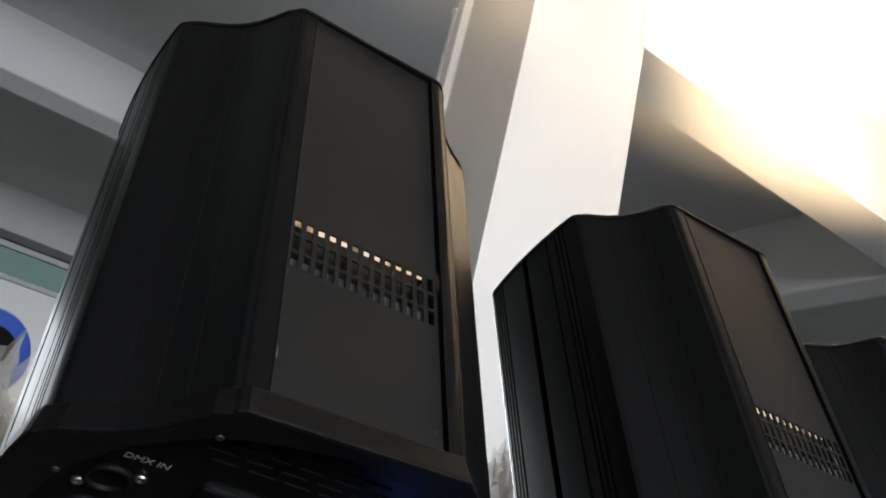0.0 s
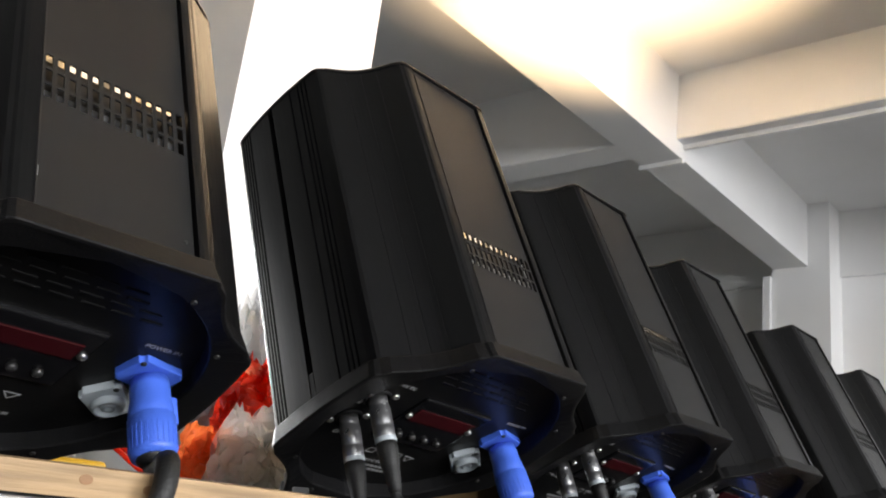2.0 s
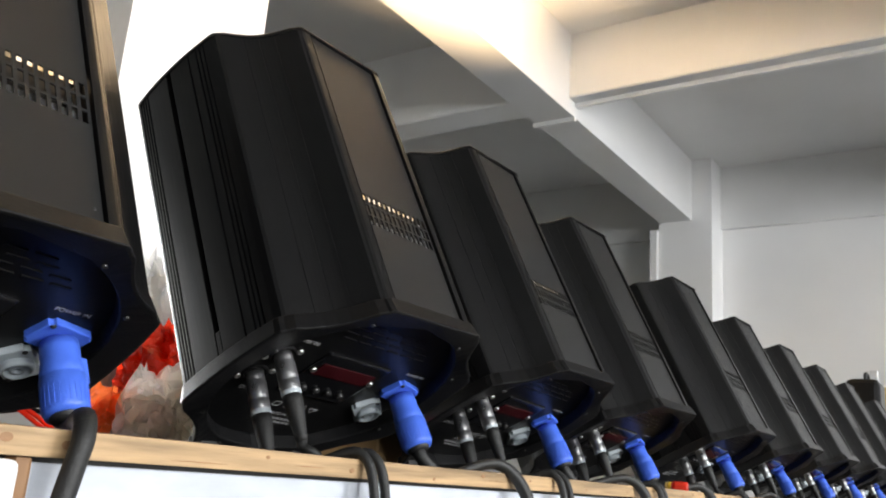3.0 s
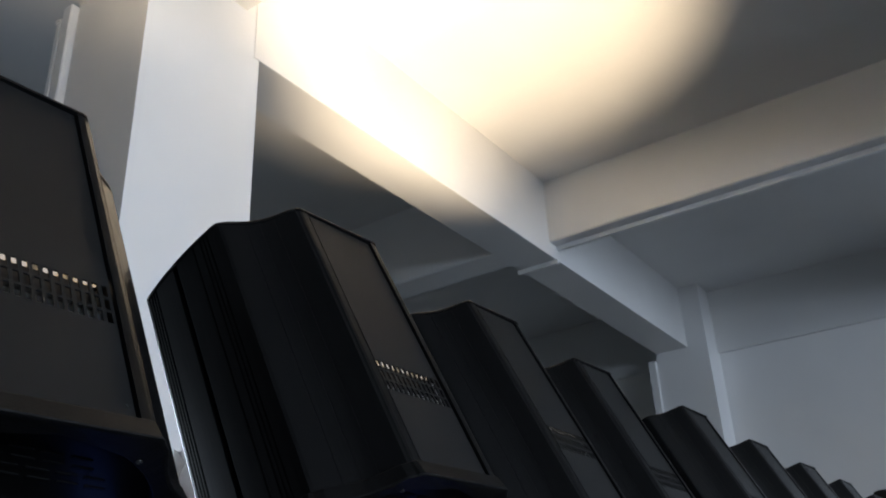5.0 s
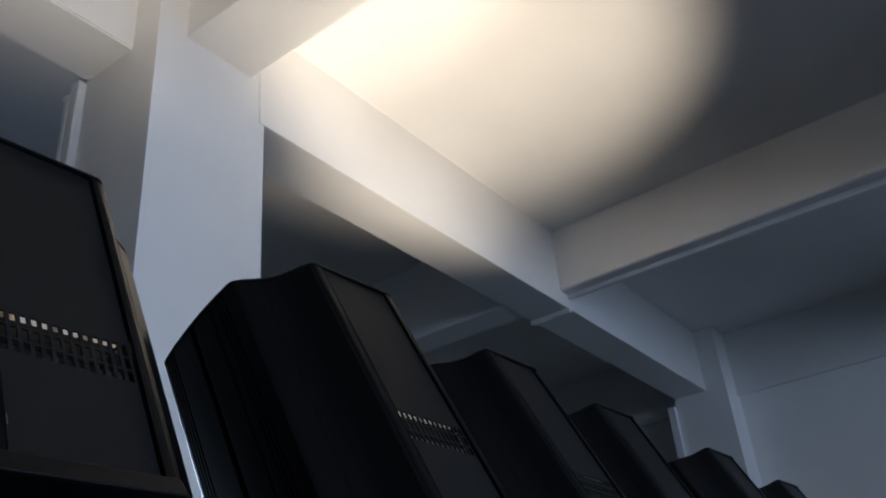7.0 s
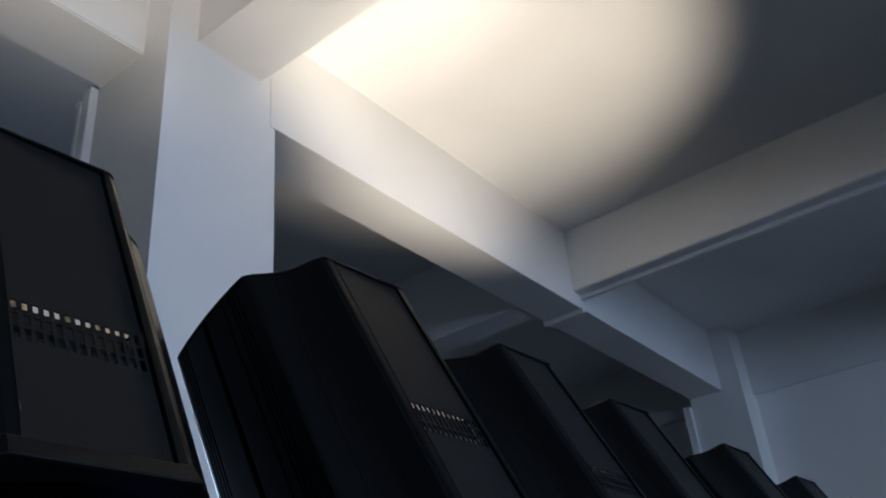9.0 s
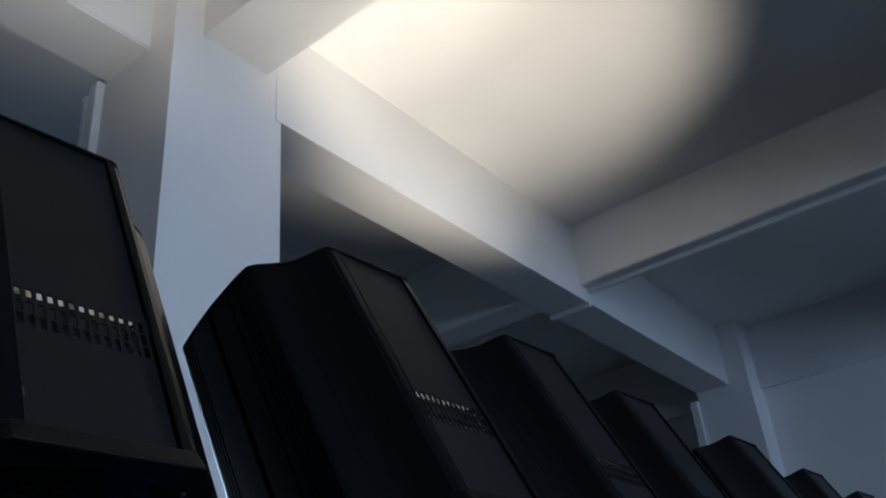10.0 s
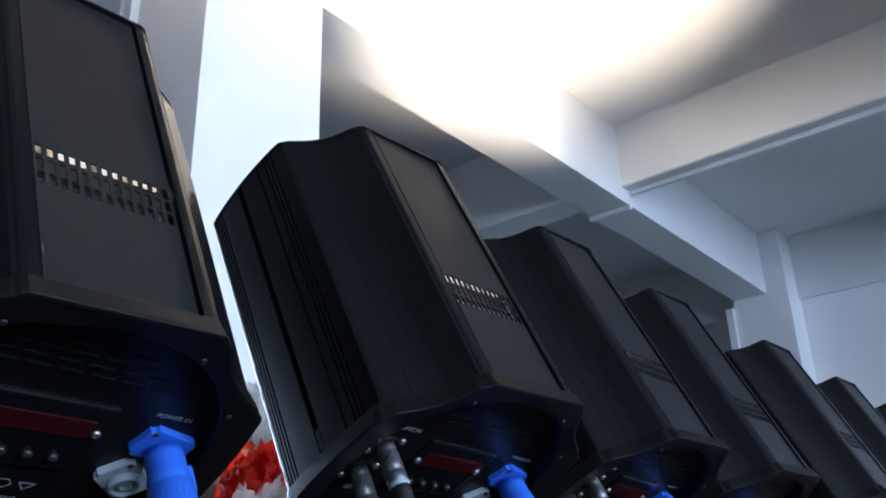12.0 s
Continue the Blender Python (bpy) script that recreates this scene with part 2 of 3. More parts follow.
block("wall_end", wall_paint, (XE, XE + 0.2, W1, 7.75, 0, CEIL), (XE, XE + 0.2, W0, W1, 0, WB), (XE, XE + 0.2, -8, W0, 0, CEIL), (XE, XE + 0.2, W0, W1, WT, CEIL), bevel=0)
block("lintel_end", white_paint, (XE - 0.035, XE - 0.001, -8, 1.41, 2.895, CEIL + 0.01), (XE - 0.035, XE - 0.001, 1.78, 7.55, 2.86, CEIL + 0.01))
block("wall_back", dim_reflection_grey, (-5, XE, 7.552, 7.75, 0, 0.95), (-5, XE, 7.552, 7.75, 3.03, CEIL), (-5, -2.3, 7.552, 7.75, 0.95, 3.03), (3.4, XE, 7.552, 7.75, 0.95, 3.03), bevel=0)
# unseen wall, coloured dark to dim what the housings mirror
block("wall_side", dim_reflection_grey, (-5.2, -5, -8.2, 7.75, 0, CEIL), bevel=0)
block("wall_front", wall_paint, (-5, XE, -8.2, -8, 0, 1.05), (-5, XE, -8.2, -8, 2.95, CEIL), (-5, -3.8, -8.2, -8, 1.05, 2.95), (4.4, XE, -8.2, -8, 1.05, 2.95), (-0.2, 0.8, -8.2, -8, 1.05, 2.95), bevel=0)
block("ground", ground_mat, (-300, 300, -300, 300, -0.5, -0.3), bevel=0)

# plastic cable trunking on the beams and pillars
block("trunking_cross_beam", pvc_white, (3.960, 3.986, -8, 1.542, 2.980, 3.008), bevel=0.002)
block("trunking_under_beam", pvc_white, (3.942, 3.966, 1.535, 1.800, BEAM - 0.026, BEAM + 0.003), bevel=0.002)
block("trunking_end_pillar", pvc_white, (XC - 0.03, XC + 0.02, 1.802, 1.86, 0, 2.86), bevel=0.003)
block("trunking_near_pillar", pvc_white, (1.085, 1.125, 1.964, 2.015, 0, 3.06), bevel=0.003)
bm = bmesh.new()
box(bm, 1.084, 1.114, 2.016, 2.046, 0.9, 3.0)
box(bm, 1.078, 1.116, 2.015, 2.054, 3.0005, 3.018)
bmesh.ops.bevel(bm, geom=bm.edges[:], offset=0.006, segments=2, affect="EDGES")
tagged(new("downpipe", mesh_of("downpipe", bm, pvc_white)), "white plastic pipe beside the pillar", "pipe", "", "structure")


def window(name, m, w, h, cols, rows, top_glass=None):
    """A window of white aluminium bars in an opening: x along the wall, z up, from its lower left corner."""
    win = thing(name, "white framed window with clear panes", "window", kind="structure", m=m)
    bm = bmesh.new()
    t = 0.045
    box(bm, 0, t, 0, 0.06, 0, h), box(bm, w - t, w, 0, 0.06, 0, h), box(bm, t, w - t, 0, 0.06, 0, t), box(bm, t, w - t, 0, 0.06, h - t, h)
    for i in range(1, cols):
        box(bm, w * i / cols - 0.02, w * i / cols + 0.02, 0.005, 0.055, t, h - t)
    part("window_frame", bm, pvc_white, win)
    for r in rows:
        for i in range(cols):
            bm = bmesh.new()
            a, b = w * i / cols + (t if i == 0 else 0.02), w * (i + 1) / cols - (t if i == cols - 1 else 0.02)
            box(bm, a, b, 0.006, 0.054, h * r - 0.02, h * r + 0.02)
            part("transom", bm, pvc_white, win)
    edges = [0, *rows, 1]
    for i in range(cols):
        for r0, r1 in zip(edges, edges[1:]):
            bm = bmesh.new()
            box(bm, w * i / cols + 0.02, w * (i + 1) / cols - 0.02, 0.027, 0.032, h * r0 + 0.02, h * r1 - 0.02)
            part("pane", bm, top_glass if top_glass and r1 == 1 else glass, win).visible_shadow = False
    return win


window("window_end", pose(XE + 0.1, W1, WB, 0, 0, -90), W1 - W0, WT - WB, 3, [0.71])
# the stretch right of x 0.9 is added, to go with the bags' fill lamp
window("window_back", pose(-2.3, 7.62, 0.95), 5.7, 2.08, 7, [0.86], green_glass)
window("window_front_a", pose(-3.8, -8.1, 1.05), 3.6, 1.9, 4, [0.7])
window("window_front_b", pose(0.8, -8.1, 1.05), 3.6, 1.9, 4, [0.7])

# the brick house across the yard, beyond the end window
house = thing("brick_house", "red brick house wall with pale upper storey seen through the window", "house", m=pose(13, -3, 0))
bm = bmesh.new()
box(bm, 0.012, 0.4, -6, 6, -0.3, 3.6)
part("wall", bm, mortar, house)
bm = bmesh.new()
box(bm, -0.05, 0.45, -6, 6, 3.6, 7)
part("upper_wall", bm, white_board, house, "pale plastered upper wall")
bm = bmesh.new()
for j in range(52):
    for i in range(46):
        y = -5.95 + 0.255 * i + (0.127 if j % 2 else 0)
        box(bm, 0, 0.02, y, y + 0.24, -0.3 + 0.075 * j, -0.3 + 0.075 * j + 0.063)
tagged(part("brickwork", bm, brick_red, house), kind="stuff")

# ---- the work table ----
TOP = 0.8785
table = thing("work_table", "long work table with a pine edge and white painted front", "table", m=pose(0, 0, 0))
bm = bmesh.new()
box(bm, -1.6, 5.6, 0.012, 1.0, TOP - 0.016, TOP)
part("tabletop", bm, rubber, table, "black matted tabletop")
bm = bmesh.new()
n = 60
for i in range(n):
    x0, x1 = -1.6 + 7.2 * i / n, -1.6 + 7.2 * (i + 1) / n
    dz0, dz1 = 0.0012 * noise.noise(Vector((x0 * 3, 0, 0))), 0.0012 * noise.noise(Vector((x1 * 3, 0, 0)))
    vs = [bm.verts.new(v) for v in ((x0, -0.006, 0.8755), (x1, -0.006, 0.8755), (x1, -0.006, 0.8905 + dz1), (x0, -0.006, 0.8905 + dz0), (x0, 0.012, 0.8755), (x1, 0.012, 0.8755), (x1, 0.012, 0.8915 + dz1), (x0, 0.012, 0.8915 + dz0))]
    for f in ((0, 1, 2, 3), (3, 2, 6, 7), (7, 6, 5, 4), (1, 0, 4, 5)):
        bm.faces.new([vs[k] for k in f])
bmesh.ops.remove_doubles(bm, verts=bm.verts[:], dist=0.0001)
part("edge_board", bm, pine, table, "pale pine edge board with knots and splits")
grain = random.Random(5)
for i in range(26):
    x, z, r = -0.05 + 0.11 * i + grain.uniform(-0.04, 0.04), 0.8765 + grain.uniform(0.003, 0.010), grain.uniform(0.0012, 0.0028)
    knot = lathe([(r, 0), (r * 0.92, 0.0004), (r * 0.3, 0.0006)], 12)
    part("knot", knot, dark_wood, table, "brown knot in the pine", Matrix.Translation((x, -0.0059, z)) @ Matrix.Rotation(radians(90), 4, "X") @ Matrix.Diagonal((1.5, 1, 1, 1)))
for i in range(14):
    x, z, w = -0.02 + 0.19 * i + grain.uniform(-0.05, 0.05), 0.8775 + grain.uniform(0.001, 0.010), grain.uniform(0.012, 0.05)
    bm = bmesh.new()
    top = [bm.verts.new((x + w * k / 6, -0.0063, z + 0.0010 * noise.noise(Vector((x * 9 + k, 0, 0))) + 0.0005 * math.sin(math.pi * k / 6))) for k in range(7)]
    low = [bm.verts.new((v.co.x, -0.0063, v.co.z - 0.0002 - 0.0007 * math.sin(math.pi * k / 6))) for k, v in enumerate(top)]
    for k in range(6):
        bm.faces.new((low[k], low[k + 1], top[k + 1], top[k]))
    part("split", bm, dark_wood, table, "dark split along the grain")
part("front_board", soft_box(0.1185, 5.6, 0.004, 0.016, 0.55, 0.8722, 0.001), white_board, table, "scuffed white painted board")
part("upright", soft_box(0.1068, 0.1168, 0.000, 0.03, 0.0, 0.875, 0.002), dark_wood, table, "brown wooden upright")
for x in (-1.5, 1.9, 5.5):
    for y in (0.06, 0.93):
        part("leg", soft_box(x, x + 0.05, y, y + 0.05, 0, TOP - 0.017, 0.003), dark_wood, table)
part("back_rail", soft_box(-1.45, 5.5, 0.93, 0.96, 0.78, 0.86, 0.002), dark_wood, table)
box_white = thing("white_socket_box", "white plastic box mounted on the table front", "socket box", m=pose(0, 0, 0))
part("shell", soft_box(-0.05, 0.104, -0.012, 0.03, 0.74, 0.8735, 0.006, 3), pvc_white, box_white)

# ---- stage light ----
RAD, LEN = 0.1426, 0.3512
WIDE, HALF = (-93.6, -5.0, 88.0, 180.1), 25.5


def corner(deg, r=RAD):
    return Vector((r * math.cos(radians(deg)), r * math.sin(radians(deg)), 0))


def outline(grow=0.0, detail=True, ease=0.0022):
    """The housing's cross section: four broad faces with grooves, four hollow corner faces with fine fins."""
    pts = []
    for k, c in enumerate(WIDE):
        a, b = corner(c - HALF, RAD + grow), corner(c + HALF, RAD + grow + (0.005 if k in (1, 3) else 0))
        inward = -corner(c, 1.0)
        w = (b - a).length

        def at(s, d=0.0):
            pts.append(a.lerp(b, s) + inward * d)

        if not detail:
            for t in (0.0, 0.012, 0.04, 0.5, 0.96, 0.988, 1.0) if k in (0, 2) else (0.0, 0.02, 0.06, 0.2, 0.35, 0.5, 0.65, 0.8, 0.94, 0.98, 1.0):
                at(t, (ease * (1 - min(t, 1 - t) / 0.04) ** 2 if min(t, 1 - t) < 0.04 else 0) - (0.0045 * 4 * t * (1 - t) if k in (1, 3) else 0))
        elif k in (0, 2):
            for s, d in ((0.0, 0.002), (0.015, 0.0008), (0.04, 0.0001), (0.07, 0), (0.105, 0), (0.112, 0.016), (0.908, 0.016), (0.915, 0), (0.945, 0), (0.97, 0.0002), (0.988, 0.001), (1.0, 0.0025)):
                at(s, d)
        else:
            def bulged(t, d=0.0):
                at(t, d - 0.0045 * 4 * t * (1 - t))

            for t, d in ((0.0, 0.001), (0.012, 0.0002)):
                bulged(t, d)
            for g in (0.04, 0.075, 0.11, 0.145):
                bulged(g), bulged(g + 0.006, 0.003), bulged(g + 0.014, 0.003), bulged(g + 0.02)
            for t, d in ((0.2, 0), (0.26, 0), (0.32, 0), (0.38, 0), (0.42, 0), (0.422, 0.008), (0.475, 0.008), (0.477, 0), (0.53, 0), (0.6, 0), (0.66, 0)):
                bulged(t, d)
            for g in (0.69, 0.78, 0.82, 0.86):
                bulged(g), bulged(g + 0.004, 0.0022), bulged(g + 0.012, 0.0022), bulged(g + 0.016)
            for t, d in ((0.9, 0), (0.94, 0.0), (0.97, 0.0003), (1.0, 0.0008)):
                bulged(t, d)
        nxt = WIDE[(k + 1) % 4] - HALF
        e = corner(nxt, RAD + grow)
        mid_in = -((b + e) / 2).normalized()
        steps = 22 if detail else 8
        for i in range(1, steps):
            s = i / steps
            d = 0.0085 * math.sin(math.pi * s) ** 1.4
            fin = 0.00025 if detail and i in (7, 11, 15) else 0.0
            p = b.lerp(e, s) + mid_in * (d + fin)
            if fin:
                step = (e - b) / steps
                pts.append(b.lerp(e, s) - step * 0.1 + mid_in * d)
                pts.append(p)
                pts.append(b.lerp(e, s) + step * 0.1 + mid_in * d)
            else:
                pts.append(p)
    return pts


def prism(pts, levels, cap_low=True, cap_high=True):
    """levels: (z, scale) rings up the outline."""
    bm = bmesh.new()
    rings = [[bm.verts.new((p.x * s, p.y * s, z)) for p in pts] for z, s in levels]
    m = len(pts)
    for a, b in zip(rings, rings[1:]):
        for i in range(m):
            bm.faces.new((a[i], a[(i + 1) % m], b[(i + 1) % m], b[i]))
    if cap_low:
        bm.faces.new(rings[0][::-1])
    if cap_high:
        bm.faces.new(rings[-1])
    return bm


def vent_plate(width, z0, z1):
    """A sheet with three rows of thirteen upright slots: x across, z up, outside towards -y."""
    cols, rows, pitch, rise, sw, sh = 13, 3, 0.00735, 0.0128, 0.0043, 0.0104
    zt = LEN - 0.2185
    xs, zs = [-0.0525], [z0]
    for i in range(cols):
        x = (i - (cols - 1) / 2) * pitch - 0.0032
        xs += [x - sw / 2, x + sw / 2]
    for j in range(rows):
        z = zt - 0.0050 - (rows - 1 - j) * rise
        zs += [z - sh / 2, z + sh / 2]
    xs.append(width / 2 - 0.0022), zs.append(z1)
    bm = bmesh.new()
    grid = {}

    def v(i, j, y):
        if (i, j, y) not in grid:
            grid[i, j, y] = bm.verts.new((xs[i], y, zs[j]))
        return grid[i, j, y]

    t = 0.0014
    for i in range(len(xs) - 1):
        for j in range(len(zs) - 1):
            hole = i % 2 == 1 and j % 2 == 1
            q = ((i, j), (i + 1, j), (i + 1, j + 1), (i, j + 1))
            if hole:
                for a, b in zip(q, q[1:] + q[:1]):
                    bm.faces.new((v(*a, 0), v(*b, 0), v(*b, t), v(*a, t)))
            else:
                bm.faces.new([v(*a, 0) for a in q])
                bm.faces.new([v(*a, t) for a in q[::-1]])
    n, m = len(xs) - 1, len(zs) - 1
    for i in range(n):
        for j in (0, m):
            bm.faces.new((v(i, j, 0), v(i + 1, j, 0), v(i + 1, j, t), v(i, j, t)))
    for j in range(m):
        for i in (0, n):
            bm.faces.new((v(i, j, 0), v(i, j + 1, 0), v(i, j + 1, t), v(i, j, t)))
    return bm


REAR = pose(0, 0, 0, 180, 0, 0)   # lettering on the rear: reads from below
screw_me = mesh_of("screw", lathe([(0.0034, 0), (0.0034, -0.0012), (0.0026, -0.0022), (0.0012, -0.0024), (0.0011, -0.0014), (0.0004, -0.0012)], 14), nickel, True)
dark_screw_me = mesh_of("screw", lathe([(0.0030, 0), (0.0030, -0.0010), (0.0022, -0.0018), (0.0011, -0.0019), (0.0010, -0.0010), (0.0004, -0.0009)], 14), dark_nickel, True)
button_me = mesh_of("button", lathe([(0.0036, 0), (0.0036, -0.002), (0.0032, -0.003), (0.002, -0.0037), (0.0005, -0.004)], 18), dark_nickel, True)


def stage_light():
    light = thing("stage_light", "black octagonal stage light leaning on the work table", "stage light", "stage lights in a row")
    body = part("housing", prism(outline(), [(0.012, 1), (LEN - 0.004, 1), (LEN - 0.001, 0.993)]), black_metal, light, "matt black extruded housing with grooves and fins")
    for k in (1, 3):
        a, b = corner(WIDE[k] - HALF), corner(WIDE[k] + HALF, RAD + 0.005)
        mid = a.lerp(b, 0.4485) + corner(WIDE[k], 0.0045 * 4 * 0.4485 * 0.5515)
        turn = Matrix.Translation(mid) @ Matrix.Rotation(math.atan2(b.y - a.y, b.x - a.x), 4, "Z")
        part("slot_stop", soft_box(-0.0031, 0.0031, 0.0003, 0.0082, 0.0135, 0.036, 0.0006, 1), black_metal, body, "", turn)
    # thin lip and lens at the front end
    lip = prism(outline(0.0012, False), [(LEN - 0.0045, 1), (LEN - 0.0012, 1.0), (LEN + 0.0008, 0.992)])
    part("front_lip", lip, black_plastic, light)
    part("lens", lathe([(0.095, LEN + 0.001), (0.095, LEN + 0.006), (0.07, LEN + 0.012), (0.02, LEN + 0.015), (0.001, LEN + 0.015)], 40), glass, light, "clear round front lens", smooth=True)
    # the perforated side panels, each with the light engine behind it
    for c in (WIDE[0], WIDE[2]):
        turn = Matrix.Rotation(radians(c + 90), 4, "Z")
        ap = RAD * math.cos(radians(HALF))
        plate = part("side_panel", vent_plate(0.0955, 0.0138, LEN - 0.006), black_panel, light, "flat black sheet panel with slotted vents", Matrix.Rotation(radians(1.2), 4, "Z") @ turn @ Matrix.Translation((0.001, -ap + 0.0016, 0)))
        for sx, sz in ((0.040, 0.025), (0.040, LEN - 0.014)):
            share("screw", dark_screw_me, plate, Matrix.Translation((sx, 0, sz)) @ Matrix.Rotation(radians(-90), 4, "X") @ Matrix.Scale(0.35, 4))
        part("panel_lip", soft_box(-0.0486, -0.0474, -ap - 0.0006, -ap + 0.0012, 0.0138, LEN - 0.006, 0.0003, 1), black_panel, plate, "", plate.matrix_basis.inverted() @ turn)
        bm = bmesh.new()
        box(bm, -0.0475, 0.0445, -ap + 0.0085, -ap + 0.012, LEN - 0.2112, LEN - 0.203)
        part("led_module", bm, led_on, light, "glowing light engine behind the vents", turn)
        bm = bmesh.new()
        box(bm, -0.047, 0.042, -ap + 0.0055, -ap + 0.0075, LEN - 0.2505, LEN - 0.2445)
        box(bm, 0.0402, 0.0432, -ap + 0.0058, -ap + 0.0078, LEN - 0.2440, LEN - 0.2215)
        part("heat_sink_edge", bm, alu, light, "bare aluminium edge behind the vents", turn)
    # rear bezel: outer rim with a round opening
    rim = outline(0.0022, False, 0.0045)
    bm = bmesh.new()
    m = len(rim)
    rings = [[bm.verts.new((p.x * s, p.y * s, z)) for p in rim] for z, s in ((0.0128, 0.975), (0.0122, 1.004), (0.0114, 1.008), (-0.0020, 1.028), (-0.0030, 1.029), (-0.0038, 1.024), (-0.0040, 1.006))]
    hole = [p.normalized() for p in rim]
    for r, z in ((0.1195, -0.0010), (0.1185, 0.0004), (0.1178, 0.02)):
        rings.append([bm.verts.new((p.x * r, p.y * r, z)) for p in hole])
    for a, b in zip(rings, rings[1:]):
        for i in range(m):
            bm.faces.new((a[i], a[(i + 1) % m], b[(i + 1) % m], b[i]))
    bezel = part("rear_bezel", bm, black_plastic, light, "black moulded rear bezel with a round opening")
    for deg in (-123, -65, -33, 20, 55, 110, 146, -162):
        p = corner(deg, 0.1235)
        share("screw", dark_screw_me, bezel, Matrix.Translation((p.x, p.y, -0.0024)) @ Matrix.Scale(0.7, 4))
    # rear panel in the opening
    panel = part("rear_panel", lathe([(0.1182, 0.0125), (0.1182, 0.0165), (0.05, 0.017)], 48), black_gloss, light, "glossy black rear connection panel")
    zp = 0.0123
    bm = bmesh.new()
    for k in range(4):
        for i in range(7):
            x, y = -0.052 + 0.0205 * i + 0.006 * (k % 2), -0.088 + 0.0082 * k
            if x * x + y * y < 0.0093:
                box(bm, x - 0.0075, x + 0.0075, y - 0.0011, y + 0.0011, zp - 0.0012, zp + 0.0005)
    part("louvres", bm, black_plastic, panel, "rows of narrow cooling louvres")
    bm = soft_box(-0.046, 0.044, -0.040, 0.031, zp - 0.0032, zp + 0.001, 0.003, 3)
    part("display_surround", bm, black_gloss, panel)
    part("display", soft_box(-0.039, 0.035, -0.025, -0.007, zp - 0.0042, zp - 0.003, 0.0004, 1), display_red, panel, "dark red unlit display")
    for x, y in ((-0.042, -0.013), (0.0395, -0.013)):
        share("screw", screw_me, panel, Matrix.Translation((x, y, zp - 0.0032)))
    for i in range(4):
        share("button", button_me, panel, Matrix.Translation((-0.026 + 0.0172 * i, 0.0155, zp - 0.0032)), "small round chrome button")
    for words, size, x, y in (("DMX IN", 0.0068, -0.078, -0.044), ("DMX OUT", 0.0072, -0.066, 0.040), ("POWER IN", 0.0058, 0.083, -0.039), ("MADE IN CHINA", 0.0066, 0.006, 0.071)):
        share("lettering", text_mesh(words, size, print_white), panel, Matrix.Translation((x, y, zp - 0.0003)) @ REAR)
    bm = bmesh.new()
    for x0, x1, y in ((-0.026, 0.036, 0.0795), (-0.018, 0.022, 0.086)):
        x = x0
        while x < x1:
            box(bm, x, x + 0.0042, y - 0.0016, y + 0.0016, zp - 0.0005, zp + 0.0004)
            x += 0.0056
    part("small_print", bm, print_white, panel, "unreadable small white print")
    # four outlined marks above the print
    bm = bmesh.new()
    for i in range(4):
        x, y, h = -0.021 + 0.0165 * i, 0.0545, 0.0052
        n, a0 = (4, math.pi / 4) if i < 2 else (6, 0) if i == 2 else (3, math.pi / 2)
        ring = [(x + 1.25 * h * math.cos(a0 + 2 * math.pi * k / n), y + h * math.sin(a0 + 2 * math.pi * k / n)) for k in range(n)]
        for a, b in zip(ring, ring[1:] + ring[:1]):
            d = Vector((b[0] - a[0], b[1] - a[1], 0)).normalized() * 0.0004
            s = Vector((-d.y, d.x, 0))
            vs = [Vector((*a, zp - 0.0005)) - s - d, Vector((*b, zp - 0.0005)) - s + d, Vector((*b, zp - 0.0005)) + s + d, Vector((*a, zp - 0.0005)) + s - d]
            low = [bm.verts.new(q) for q in vs]
            top = [bm.verts.new(q + Vector((0, 0, 0.0008))) for q in vs]
            bm.faces.new(low), bm.faces.new(top[::-1])
            for k in range(4):
                bm.faces.new((low[k], low[(k + 1) % 4], top[(k + 1) % 4], top[k]))
    part("marks", bm, print_white, panel, "row of small outlined symbols")
    # data sockets: a ring, a dark well with pins, two screws
    for x, y in ((-0.088, -0.020), (-0.088, 0.015)):
        at = Matrix.Translation((x, y, zp))
        ring = part("data_socket", lathe([(0.0125, 0.001), (0.0125, -0.002), (0.0118, -0.003), (0.0098, -0.003), (0.0094, -0.0022), (0.0094, 0.0005), (0.001, 0.0006)], 30), black_plastic, light, "round black data socket", at, True)
        share("screw", screw_me, ring, Matrix.Translation((0.0135, -0.0085, -0.0006)))
        share("screw", screw_me, ring, Matrix.Translation((-0.012, 0.0095, -0.0006)))
    # mains inlet: square flange with cut corners on a short riser
    for nm, x, y, rot, mat, lab in (("power_inlet", 0.090, -0.012, 12, blue_plastic, "blue mains inlet flange"), ("power_outlet", 0.086, 0.030, 38, grey_plastic, "light grey mains outlet socket")):
        at = Matrix.Translation((x, y, zp)) @ Matrix.Rotation(radians(rot), 4, "Z")
        bm = bmesh.new()
        box(bm, -0.0205, 0.0205, -0.0150, 0.0150, -0.006, 0)
        bmesh.ops.bevel(bm, geom=[e for e in bm.edges if abs(e.verts[0].co.z - e.verts[1].co.z) > 0.001], offset=0.004, segments=3, affect="EDGES")
        bmesh.ops.bevel(bm, geom=bm.edges[:], offset=0.0006, segments=1, affect="EDGES")
        inlet = part(nm, bm, mat, light, lab, at)
        for sx, sy in ((0.0165, 0.0112), (-0.0165, -0.0112)):
            share("screw", dark_screw_me, inlet, Matrix.Translation((sx, sy, -0.006)) @ Matrix.Scale(0.7, 4))
